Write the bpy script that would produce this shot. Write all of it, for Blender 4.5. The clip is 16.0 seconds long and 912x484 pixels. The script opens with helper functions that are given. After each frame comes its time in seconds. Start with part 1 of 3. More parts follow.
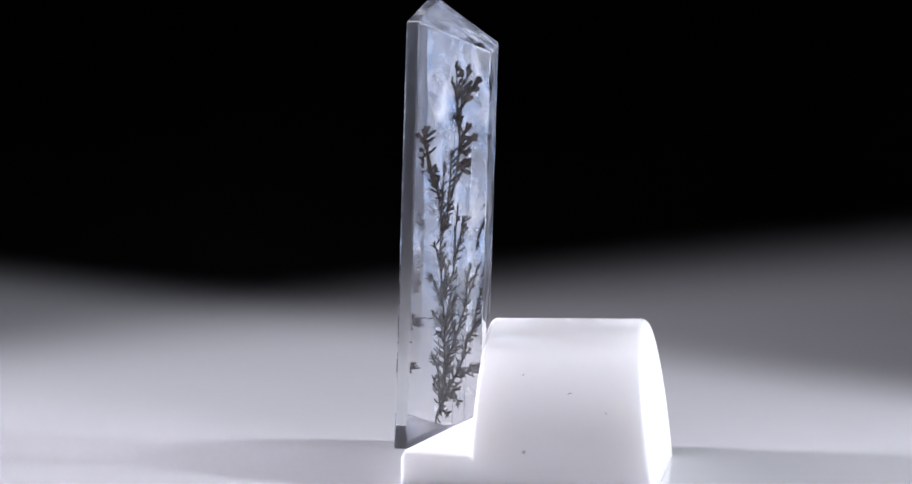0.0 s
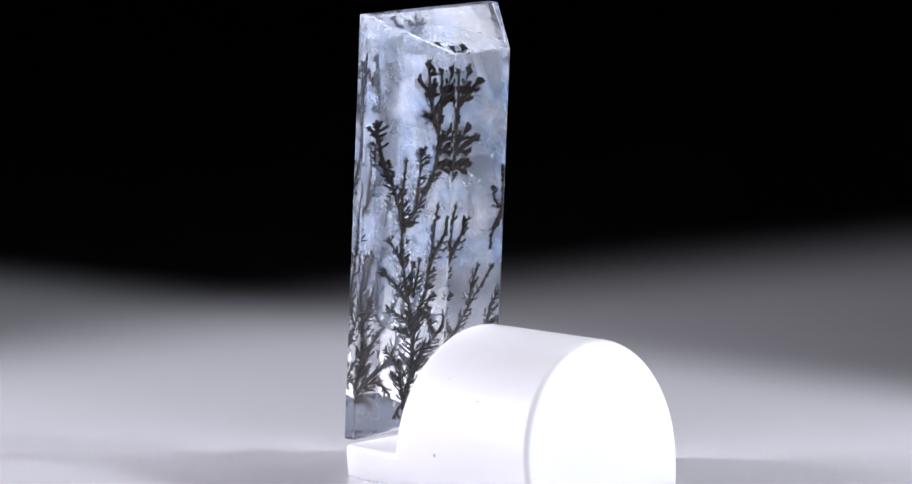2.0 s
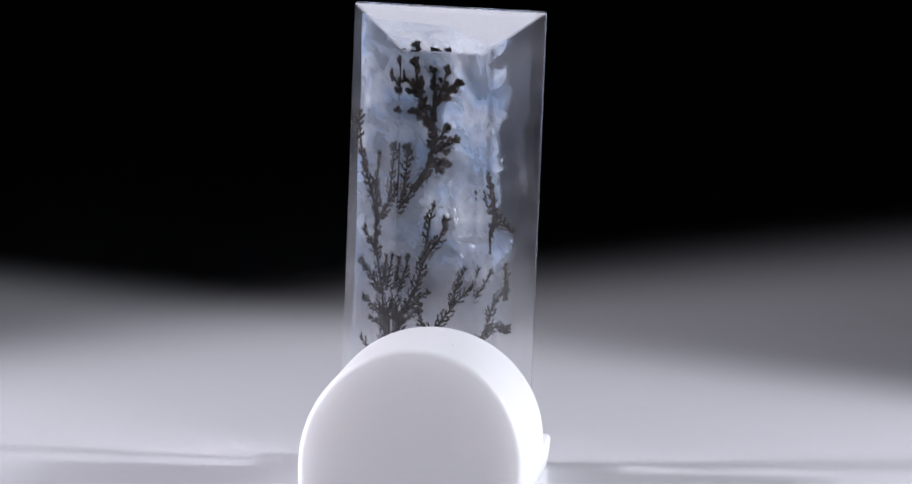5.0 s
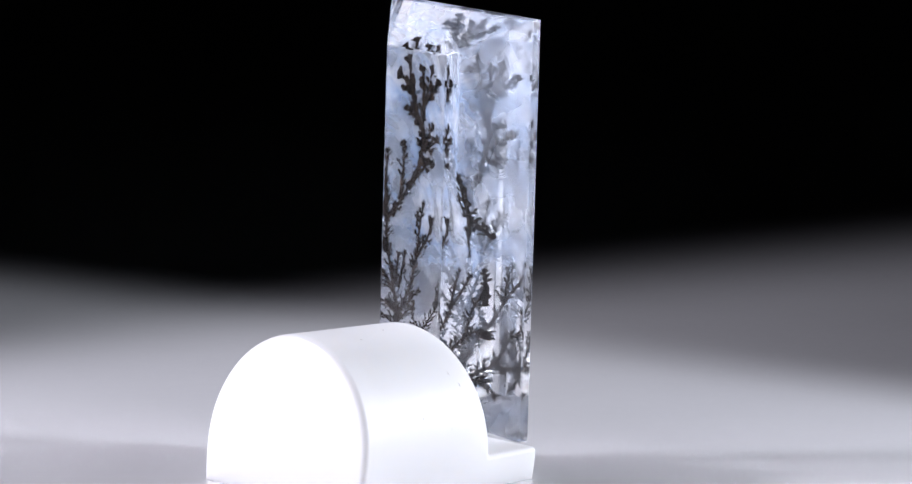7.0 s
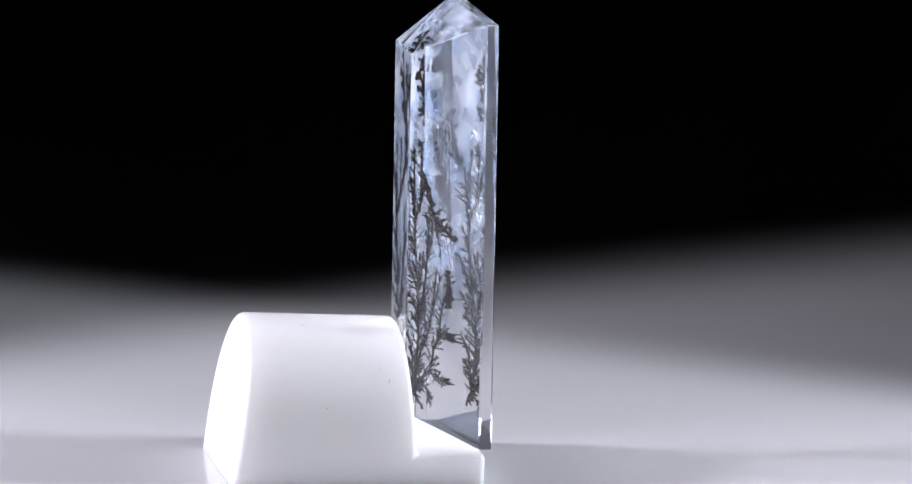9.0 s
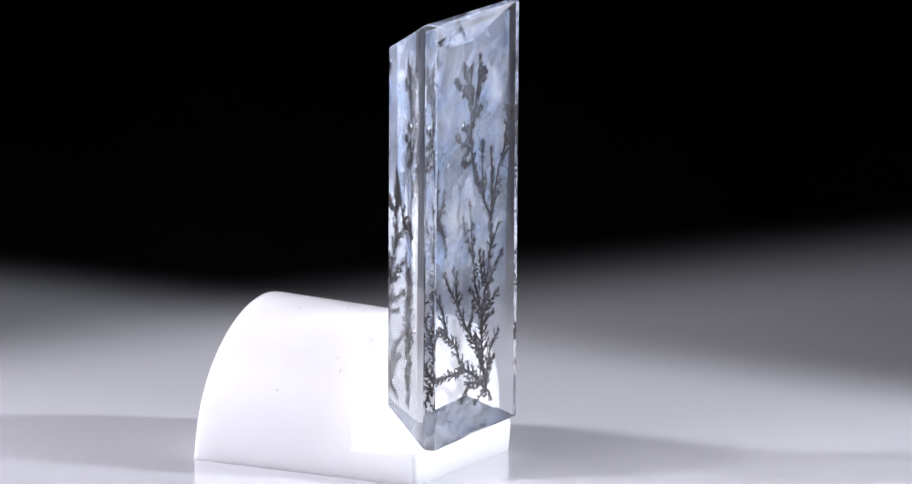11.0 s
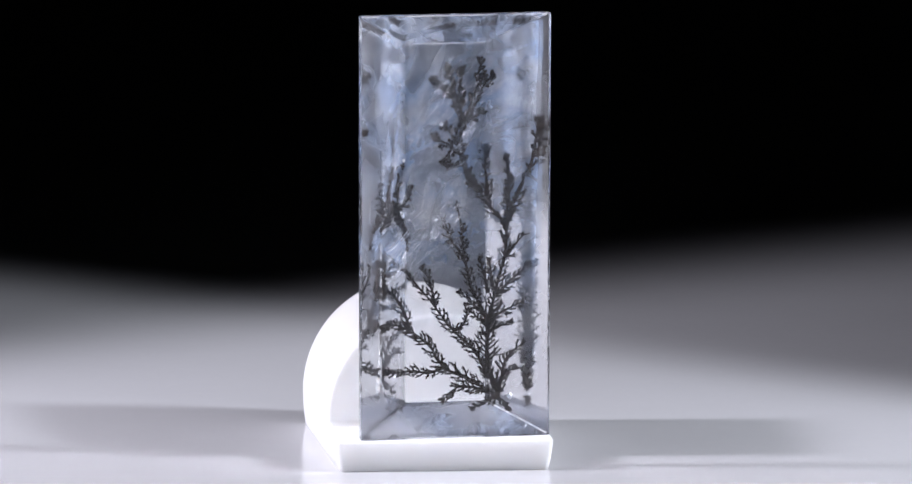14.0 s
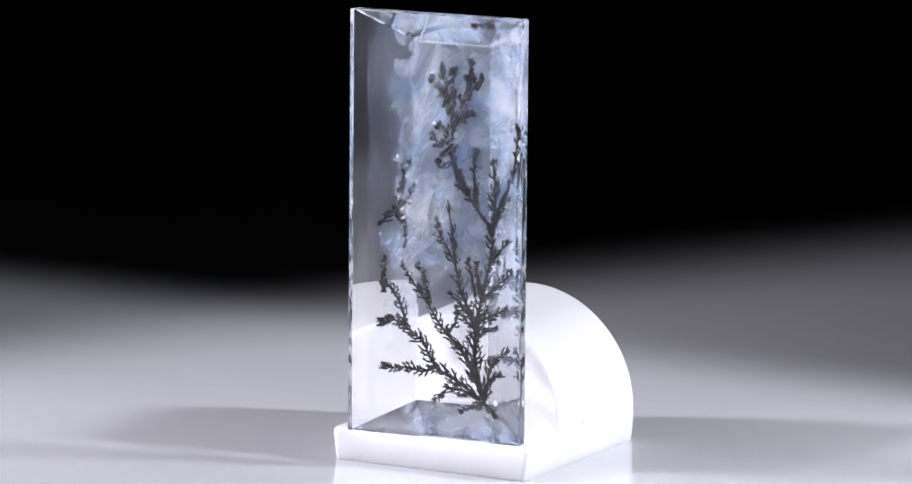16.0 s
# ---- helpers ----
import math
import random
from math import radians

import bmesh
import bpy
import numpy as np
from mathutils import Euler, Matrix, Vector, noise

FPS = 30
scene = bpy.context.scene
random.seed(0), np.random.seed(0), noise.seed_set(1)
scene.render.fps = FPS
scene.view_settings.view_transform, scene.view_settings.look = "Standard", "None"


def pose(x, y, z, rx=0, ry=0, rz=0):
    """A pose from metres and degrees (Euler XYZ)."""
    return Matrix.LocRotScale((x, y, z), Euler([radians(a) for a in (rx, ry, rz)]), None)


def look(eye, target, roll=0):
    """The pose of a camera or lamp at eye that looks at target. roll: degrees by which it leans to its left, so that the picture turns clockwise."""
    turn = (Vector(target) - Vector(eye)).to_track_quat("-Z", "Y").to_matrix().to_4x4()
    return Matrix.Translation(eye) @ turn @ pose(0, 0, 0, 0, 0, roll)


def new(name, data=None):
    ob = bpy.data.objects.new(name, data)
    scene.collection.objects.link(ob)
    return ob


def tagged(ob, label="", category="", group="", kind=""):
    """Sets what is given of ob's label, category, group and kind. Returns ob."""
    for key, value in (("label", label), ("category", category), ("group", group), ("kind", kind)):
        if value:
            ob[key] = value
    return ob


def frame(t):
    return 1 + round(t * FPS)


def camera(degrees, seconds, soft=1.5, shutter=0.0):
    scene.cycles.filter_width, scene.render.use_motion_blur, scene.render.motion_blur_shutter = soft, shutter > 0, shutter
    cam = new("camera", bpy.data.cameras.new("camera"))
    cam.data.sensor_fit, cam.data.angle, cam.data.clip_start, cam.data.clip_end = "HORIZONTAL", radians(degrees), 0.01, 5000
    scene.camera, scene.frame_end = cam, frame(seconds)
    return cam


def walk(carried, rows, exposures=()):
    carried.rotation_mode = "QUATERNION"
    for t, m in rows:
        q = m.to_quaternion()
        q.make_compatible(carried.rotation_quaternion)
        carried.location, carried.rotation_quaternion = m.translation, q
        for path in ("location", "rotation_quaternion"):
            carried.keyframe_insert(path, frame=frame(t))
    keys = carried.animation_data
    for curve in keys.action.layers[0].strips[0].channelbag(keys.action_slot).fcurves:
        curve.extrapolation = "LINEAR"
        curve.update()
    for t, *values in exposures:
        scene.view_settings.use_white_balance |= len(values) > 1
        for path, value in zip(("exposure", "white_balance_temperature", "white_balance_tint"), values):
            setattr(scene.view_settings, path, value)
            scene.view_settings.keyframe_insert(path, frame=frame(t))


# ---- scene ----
cam = camera(7.78, 16.0)
MM = 0.001
# the camera stands still, 0.6 m before the turning stand and a little above it
EYE = (1.05 * MM, -600 * MM, 124.4 * MM)
PITCH = radians(-9.8)
AIM = (EYE[0], EYE[1] + math.cos(PITCH), EYE[2] + math.sin(PITCH))
walk(cam, [(0, look(EYE, AIM, 1.222)), (16, look(EYE, AIM, 1.222))])

# ---- light: a dark studio, two focused lamps on either side ----
scene.view_settings.exposure = 0.0
world = bpy.data.worlds.new("world")
scene.world = world
world.use_nodes = True
world.node_tree.nodes["Background"].inputs[0].default_value = (0.75, 0.85, 1.0, 1)
world.node_tree.nodes["Background"].inputs[1].default_value = 0.008


def spot(name, at, to, half, watts, blend, radius, colour):
    data = bpy.data.lights.new(name, "SPOT")
    data.energy, data.spot_size, data.spot_blend = watts, radians(2 * half), blend
    data.shadow_soft_size, data.color = radius, colour
    ob = new(name, data)
    ob.matrix_world = look([c * MM for c in at], [c * MM for c in to])
    return ob


# each stands low at one side, a little before the stand, and throws a wide soft-edged pool across the sheet
def lamp_way(at, azimuth, dip):
    """A place to aim at from a lamp, by its turn towards the back and its dip."""
    side = -1 if at[0] > 0 else 1
    a, d = radians(azimuth), radians(dip)
    return (at[0] + side * 300 * math.cos(d) * math.cos(a), at[1] + 300 * math.cos(d) * math.sin(a), at[2] - 300 * math.sin(d))


RIGHT, LEFT = (200, -20, 95), (-200, -20, 95)
spot("studio_lamp_right", RIGHT, lamp_way(RIGHT, -16.3, 10), 42, 2.30, 0.18, 0.010, (0.872, 0.895, 1.0))
spot("studio_lamp_left", LEFT, lamp_way(LEFT, -9.0, 4), 43.5, 2.50, 0.30, 0.010, (0.895, 0.877, 1.0))


# ---- materials ----
def material(name):
    m = bpy.data.materials.new(name)
    m.use_nodes = True
    nt = m.node_tree
    return m, nt, nt.nodes["Principled BSDF"]


def noise_node(nt, scale, detail=4.0, rough=0.55, stretch=None, distortion=0.0):
    co = nt.nodes.new("ShaderNodeTexCoord")
    n = nt.nodes.new("ShaderNodeTexNoise")
    n.inputs["Scale"].default_value, n.inputs["Detail"].default_value = scale, detail
    n.inputs["Roughness"].default_value, n.inputs["Distortion"].default_value = rough, distortion
    if stretch:
        mp = nt.nodes.new("ShaderNodeMapping")
        mp.vector_type = "TEXTURE"
        mp.inputs["Scale"].default_value = [1 / c for c in stretch[:3]]
        if len(stretch) > 3:
            mp.inputs["Rotation"].default_value = [radians(a) for a in stretch[3:]]
        nt.links.new(co.outputs["Object"], mp.inputs[0])
        nt.links.new(mp.outputs[0], n.inputs[0])
    else:
        nt.links.new(co.outputs["Object"], n.inputs[0])
    return n.outputs[0]


def ramp(nt, fac, stops):
    r = nt.nodes.new("ShaderNodeValToRGB")
    e = r.color_ramp.elements
    while len(e) < len(stops):
        e.new(0.5)
    for el, (p, c) in zip(e, stops):
        el.position = p
        el.color = (*c, 1) if len(c) == 3 else c
    nt.links.new(fac, r.inputs[0])
    return r.outputs[0]


def bump(nt, bsdf, height, strength, distance):
    b = nt.nodes.new("ShaderNodeBump")
    b.inputs["Strength"].default_value, b.inputs["Distance"].default_value = strength, distance
    nt.links.new(height, b.inputs["Height"])
    nt.links.new(b.outputs[0], bsdf.inputs["Normal"])


def grey(v):
    return (v, v, v)


def make_floor_material():
    m, nt, b = material("white_acrylic_sheet")
    n = noise_node(nt, 35, 5)
    nt.links.new(ramp(nt, n, [(0.3, (0.77, 0.77, 0.79)), (0.7, (0.81, 0.81, 0.83))]), b.inputs["Base Color"])
    f = noise_node(nt, 900, 4, 0.7)
    nt.links.new(ramp(nt, f, [(0.3, grey(0.10)), (0.75, grey(0.17))]), b.inputs["Roughness"])
    bump(nt, b, noise_node(nt, 60, 3), 0.05, 0.0004)
    return m


def make_cloth_material():
    m, nt, b = material("black_velvet_cloth")
    n = noise_node(nt, 18, 6)
    nt.links.new(ramp(nt, n, [(0.3, grey(0.004)), (0.7, grey(0.008))]), b.inputs["Base Color"])
    b.inputs["Roughness"].default_value = 0.95
    b.inputs["Specular IOR Level"].default_value = 0.1
    bump(nt, b, noise_node(nt, 700, 2), 0.4, 0.0006)
    return m


def make_stand_material():
    m, nt, b = material("matt_white_plastic")
    n = noise_node(nt, 90, 5)
    nt.links.new(ramp(nt, n, [(0.3, (0.85, 0.85, 0.85)), (0.7, (0.885, 0.88, 0.88))]), b.inputs["Base Color"])
    scuff = ramp(nt, noise_node(nt, 420, 2, 0.5), [(0.765, (1, 1, 1)), (0.80, (0.45, 0.42, 0.40))])
    mul = nt.nodes.new("ShaderNodeMix")
    mul.data_type, mul.blend_type = "RGBA", "MULTIPLY"
    mul.inputs[0].default_value = 1.0
    plain = b.inputs["Base Color"].links[0].from_socket
    nt.links.new(plain, mul.inputs[6])
    nt.links.new(scuff, mul.inputs[7])
    nt.links.new(mul.outputs[2], b.inputs["Base Color"])
    f = noise_node(nt, 500, 5, 0.7, (1, 0.15, 1))
    nt.links.new(ramp(nt, f, [(0.35, grey(0.42)), (0.7, grey(0.55))]), b.inputs["Roughness"])
    b.inputs["Subsurface Weight"].default_value = 0.65
    b.inputs["Subsurface Radius"].default_value = (1.0, 0.95, 0.9)
    b.inputs["Subsurface Scale"].default_value = 0.004
    bump(nt, b, noise_node(nt, 2500, 3, 0.5), 0.06, 0.00003)
    return m


def make_quartz_material():
    m, nt, b = material("clear_quartz")
    b.inputs["Base Color"].default_value = (0.985, 0.99, 1.0, 1)
    b.inputs["IOR"].default_value = 1.544
    b.inputs["Transmission Weight"].default_value = 1.0
    n = noise_node(nt, 1400, 6, 0.7)
    nt.links.new(ramp(nt, n, [(0.62, grey(0.0)), (0.8, grey(0.06))]), b.inputs["Roughness"])
    bump(nt, b, noise_node(nt, 260, 3), 0.008, 0.00004)
    milk = nt.nodes.new("ShaderNodeBsdfTranslucent")
    milk.inputs[0].default_value = (0.86, 0.86, 0.93, 1)
    skin = nt.nodes.new("ShaderNodeBsdfDiffuse")
    skin.inputs[0].default_value = (0.86, 0.86, 0.93, 1)
    half = nt.nodes.new("ShaderNodeMixShader")
    nt.links.new(milk.outputs[0], half.inputs[1])
    nt.links.new(skin.outputs[0], half.inputs[2])
    mix = nt.nodes.new("ShaderNodeMixShader")
    cloud = ramp(nt, noise_node(nt, 190, 7, 0.62, None, 0.6), [(0.36, grey(0.016)), (0.52, grey(0.036)), (0.68, grey(0.075))])
    # the flat front and back are polished clear, the cut slopes are a little cloudy
    co = nt.nodes.new("ShaderNodeTexCoord")
    sep = nt.nodes.new("ShaderNodeSeparateXYZ")
    nt.links.new(co.outputs["Object"], sep.inputs[0])
    span = nt.nodes.new("ShaderNodeMapRange")
    span.inputs["From Min"].default_value, span.inputs["From Max"].default_value = 0.6 * MM, 2.0 * MM
    span.inputs["To Min"].default_value = 0.6
    nt.links.new(sep.outputs[1], span.inputs["Value"])
    times = nt.nodes.new("ShaderNodeMath")
    times.operation = "MULTIPLY"
    nt.links.new(cloud, times.inputs[0])
    nt.links.new(span.outputs[0], times.inputs[1])
    back = nt.nodes.new("ShaderNodeMapRange")
    back.inputs["From Min"].default_value, back.inputs["From Max"].default_value = 6.2 * MM, 6.7 * MM
    back.inputs["To Min"].default_value, back.inputs["To Max"].default_value = 1.0, 0.3
    nt.links.new(sep.outputs[1], back.inputs["Value"])
    clean = nt.nodes.new("ShaderNodeMath")
    clean.operation = "MULTIPLY"
    nt.links.new(times.outputs[0], clean.inputs[0])
    nt.links.new(back.outputs[0], clean.inputs[1])
    nt.links.new(clean.outputs[0], mix.inputs[0])
    nt.links.new(b.outputs[0], mix.inputs[1])
    nt.links.new(half.outputs[0], mix.inputs[2])
    nt.links.new(mix.outputs[0], nt.nodes["Material Output"].inputs[0])
    return m


def make_dendrite_material():
    m, nt, b = material("manganese_oxide")
    n = noise_node(nt, 900, 5)
    nt.links.new(ramp(nt, n, [(0.3, (0.007, 0.005, 0.004)), (0.6, (0.018, 0.013, 0.010)), (0.85, (0.065, 0.040, 0.025))]), b.inputs["Base Color"])
    b.inputs["Roughness"].default_value = 0.7
    b.inputs["Specular IOR Level"].default_value = 0.05
    bump(nt, b, noise_node(nt, 4000, 3), 0.5, 0.00006)
    return m


def make_veil_material(name, colour, low, high, top, scale, stretch, shine=0.0, base=0.0, fades=()):
    """A thin sheet of cloudy inclusions: clear between the clouds."""
    m, nt, b = material(name)
    nt.nodes.remove(b)
    out = nt.nodes["Material Output"]
    clear = nt.nodes.new("ShaderNodeBsdfTransparent")
    d = nt.nodes.new("ShaderNodeBsdfDiffuse")
    t = nt.nodes.new("ShaderNodeBsdfTranslucent")
    pale = [0.6 + 0.4 * c for c in colour]
    deep = [c * k for c, k in zip(colour, (0.66, 0.79, 0.95))]
    tone = ramp(nt, noise_node(nt, scale * 0.8, 4, 0.6, (1, 1, 0.8, 0, 40, 0)), [(0.38, deep), (0.52, colour), (0.68, pale)])
    nt.links.new(tone, d.inputs[0])
    nt.links.new(tone, t.inputs[0])
    both = nt.nodes.new("ShaderNodeMixShader")
    both.inputs[0].default_value = 0.5
    nt.links.new(d.outputs[0], both.inputs[1])
    nt.links.new(t.outputs[0], both.inputs[2])
    # the clouds are crumpled, so that they catch light from every side
    crumple = nt.nodes.new("ShaderNodeBump")
    crumple.inputs["Strength"].default_value, crumple.inputs["Distance"].default_value = 0.8, 0.0003
    nt.links.new(noise_node(nt, 4500, 2), crumple.inputs["Height"])
    nt.links.new(crumple.outputs[0], d.inputs["Normal"])
    nt.links.new(crumple.outputs[0], t.inputs["Normal"])
    solid = both
    if shine:
        g = nt.nodes.new("ShaderNodeBsdfGlossy")
        g.inputs[0].default_value = (0.95, 0.97, 1, 1)
        g.inputs["Roughness"].default_value = 0.25
        bn = nt.nodes.new("ShaderNodeBump")
        bn.inputs["Strength"].default_value, bn.inputs["Distance"].default_value = 1.0, 0.0002
        nt.links.new(noise_node(nt, 4200, 3), bn.inputs["Height"])
        nt.links.new(bn.outputs[0], g.inputs["Normal"])
        solid = nt.nodes.new("ShaderNodeMixShader")
        solid.inputs[0].default_value = shine
        nt.links.new(both.outputs[0], solid.inputs[1])
        nt.links.new(g.outputs[0], solid.inputs[2])
    # deep, colour and pale clouds share the sheet
    fine = ramp(nt, noise_node(nt, scale, 8, 0.74 if shine else 0.62, stretch, 0.15 if shine else 0.6), [(low, grey(base)), (high, grey(top))])
    # the cloud thins out towards these sides: axis, from and to in millimetres
    for axis, start, stop in fades:
        co = nt.nodes.new("ShaderNodeTexCoord")
        sep = nt.nodes.new("ShaderNodeSeparateXYZ")
        nt.links.new(co.outputs["Object"], sep.inputs[0])
        wave = nt.nodes.new("ShaderNodeMath")
        wave.operation = "MULTIPLY_ADD"
        wave.inputs[1].default_value, wave.inputs[2].default_value = 0.010, -0.005
        nt.links.new(noise_node(nt, 180, 5, 0.6), wave.inputs[0])
        add = nt.nodes.new("ShaderNodeMath")
        nt.links.new(sep.outputs[axis], add.inputs[0])
        nt.links.new(wave.outputs[0], add.inputs[1])
        span = nt.nodes.new("ShaderNodeMapRange")
        span.inputs["From Min"].default_value, span.inputs["From Max"].default_value = start * MM, stop * MM
        nt.links.new(add.outputs[0], span.inputs["Value"])
        times = nt.nodes.new("ShaderNodeMath")
        times.operation = "MULTIPLY"
        nt.links.new(fine, times.inputs[0])
        nt.links.new(span.outputs[0], times.inputs[1])
        fine = times.outputs[0]
    if fades:
        trace = nt.nodes.new("ShaderNodeMath")
        trace.inputs[1].default_value = 0.01
        nt.links.new(fine, trace.inputs[0])
        fine = trace.outputs[0]
    mix = nt.nodes.new("ShaderNodeMixShader")
    nt.links.new(fine, mix.inputs[0])
    nt.links.new(clear.outputs[0], mix.inputs[1])
    nt.links.new(solid.outputs[0], mix.inputs[2])
    nt.links.new(mix.outputs[0], out.inputs[0])
    return m


def make_bounce_material():
    m, nt, b = material("grey_bounce_ceiling")
    # grey, not black: the ceiling acts as a weak reflector that lifts the blacks
    nt.links.new(ramp(nt, noise_node(nt, 6, 5), [(0.3, grey(0.17)), (0.7, grey(0.21))]), b.inputs["Base Color"])
    b.inputs["Roughness"].default_value = 0.9
    bump(nt, b, noise_node(nt, 220, 4), 0.2, 0.0005)
    return m


BOUNCE_MAT = make_bounce_material()
FLOOR_MAT = make_floor_material()
CLOTH_MAT = make_cloth_material()
STAND_MAT = make_stand_material()
QUARTZ_MAT = make_quartz_material()
DENDRITE_MAT = make_dendrite_material()
HAZE_MAT = make_veil_material("blue_haze", (0.58, 0.66, 0.80), 0.34, 0.70, 0.56, 420, (0.7, 1, 1.0, 0, -35, 0), 0.0, 0.17, ((2, 3.0, 20.0), (0, -5.9, -5.2)))
THIN_MAT = make_veil_material("thin_blue_haze", (0.60, 0.68, 0.83), 0.36, 0.74, 0.13, 300, (0.5, 1, 1.0, 0, -42, 0), 0.0, 0.02, ((2, 15.0, 25.0),))
# pale film that lightens the lower facet, which mirrors only darkness
LIFT_FILM_MAT = make_veil_material("lift_film", (0.64, 0.68, 0.78), 0.20, 0.80, 0.22, 140, (1, 1, 1), 0.0, 0.12)
FROST_MAT = make_veil_material("frosty_fracture", (0.85, 0.91, 1.0), 0.51, 0.66, 0.58, 5000, (0.07, 1, 0.9, 0, -44, 0), 0.55)
FEATHER_MAT = make_veil_material("feathered_fracture", (0.85, 0.91, 1.0), 0.51, 0.66, 0.55, 5200, (0.07, 1, 0.9, 0, -58, 0), 0.55)
SPARK_MAT = make_veil_material("glinting_fracture", (0.9, 0.95, 1.0), 0.60, 0.66, 0.8, 5600, (0.45, 1, 1.0, 0, -60, 0), 0.9)


def make_flake_material():
    m, nt, b = material("bright_flake")
    nt.links.new(ramp(nt, noise_node(nt, 3000, 2), [(0.3, (0.7, 0.76, 0.85)), (0.7, (0.95, 0.96, 1.0))]), b.inputs["Base Color"])
    b.inputs["Roughness"].default_value = 0.3
    b.inputs["Metallic"].default_value = 0.6
    return m


FLAKE_MAT = make_flake_material()


def make_scuff_material():
    m, nt, b = material("grey_scuff")
    nt.links.new(ramp(nt, noise_node(nt, 6000, 3), [(0.35, (0.30, 0.28, 0.27)), (0.65, (0.60, 0.58, 0.57))]), b.inputs["Base Color"])
    b.inputs["Roughness"].default_value = 0.7
    return m


SCUFF_MAT = make_scuff_material()


# ---- building helpers ----
def part(name, bm, mat, parent=None, label="", smooth=False):
    me = bpy.data.meshes.new(name)
    bmesh.ops.recalc_face_normals(bm, faces=bm.faces)
    if smooth:
        for f in bm.faces:
            f.smooth = True
    bm.to_mesh(me)
    bm.free()
    me.materials.append(mat)
    ob = new(name, me)
    if parent:
        ob.parent = parent
    return tagged(ob, label)


def box(lo, hi):
    bm = bmesh.new()
    bmesh.ops.create_cube(bm, size=1)
    for v in bm.verts:
        v.co = [lo[i] + (v.co[i] + 0.5) * (hi[i] - lo[i]) for i in range(3)]
    return bm


# ---- setting ----
def build_setting():
    floor = part("floor", box((-1.5, -1.0, -0.02), (1.5, 1.5, 0)), FLOOR_MAT)
    tagged(floor, "glossy white acrylic sheet under the stand, fading into darkness", "floor", kind="structure")
    for name, lo, hi in (("wall_north", (-1.5, 1.5, -0.02), (1.5, 1.54, 1.6)), ("wall_south", (-1.5, -1.04, -0.02), (1.5, -1.0, 1.6)),
                         ("wall_east", (1.5, -1.04, -0.02), (1.54, 1.54, 1.6)), ("wall_west", (-1.54, -1.04, -0.02), (-1.5, 1.54, 1.6))):
        tagged(part(name, box(lo, hi), CLOTH_MAT), "black cloth backdrop around the dark studio", "backdrop", kind="structure")
    # added ceiling, never in view; its grey throws a little light back down
    tagged(part("ceiling", box((-1.54, -1.04, 1.6), (1.54, 1.54, 1.64)), BOUNCE_MAT), "plain grey ceiling added out of view to bounce light", "ceiling", kind="structure")


# ---- the stand: a white rod lying on its flattened side, notched for a ledge ----
R, ZC, XS = 10.03 * MM, 3.75 * MM, 0.10 * MM
Y_END, Y_NOTCH, Y_FRONT, Z_LEDGE = 18.5 * MM, 4.4 * MM, -2.40 * MM, 3.04 * MM
END_SLOPE, NOTCH_SLOPE, RISE = 0.149, 0.05, 0.527 * MM


def add_scuffs(stand):
    """A few short handling marks on the round of the rod: angle on the round, place along it, length and lean."""
    rng = random.Random(5)
    marks = ((145, 6.2, 0.45, 80), (106, 13.3, 0.40, 5), (30, 12.6, 0.55, 12), (-8, 13.4, 0.25, 60), (138, 6.9, 0.35, 100),
             (40, 8.3, 0.30, 70), (98, 9.1, 0.35, 40), (160, 12.0, 0.25, 20), (20, 16.0, 0.25, 120))
    for angle, y, length, lean in marks:
        bm = bmesh.new()
        c, s = math.cos(radians(lean)), math.sin(radians(lean))
        rows = []
        for k in range(6):
            f = k / 5 - 0.5
            along_rod, round_rod = f * length * c, f * length * s + 0.04 * rng.uniform(-1, 1)
            w = 0.045 * (1.15 - 2 * abs(f)) * rng.uniform(0.7, 1.2)
            pair = []
            for side in (-w, w):
                yy = (y + along_rod - side * s) * MM
                a = radians(angle) + (round_rod + side * c) * MM / R
                z = ZC + (R + 0.012 * MM) * math.sin(a)
                grow = 1 + RISE / (ZC + R) * (yy - Y_NOTCH) / (Y_END - Y_NOTCH)
                pair.append(bm.verts.new((XS + (R + 0.012 * MM) * math.cos(a), yy, z * grow)))
            rows.append(pair)
        for p, q in zip(rows, rows[1:]):
            bm.faces.new((p[0], p[1], q[1], q[0]))
        part("scuff_mark", bm, SCUFF_MAT, stand, "short grey scuff")


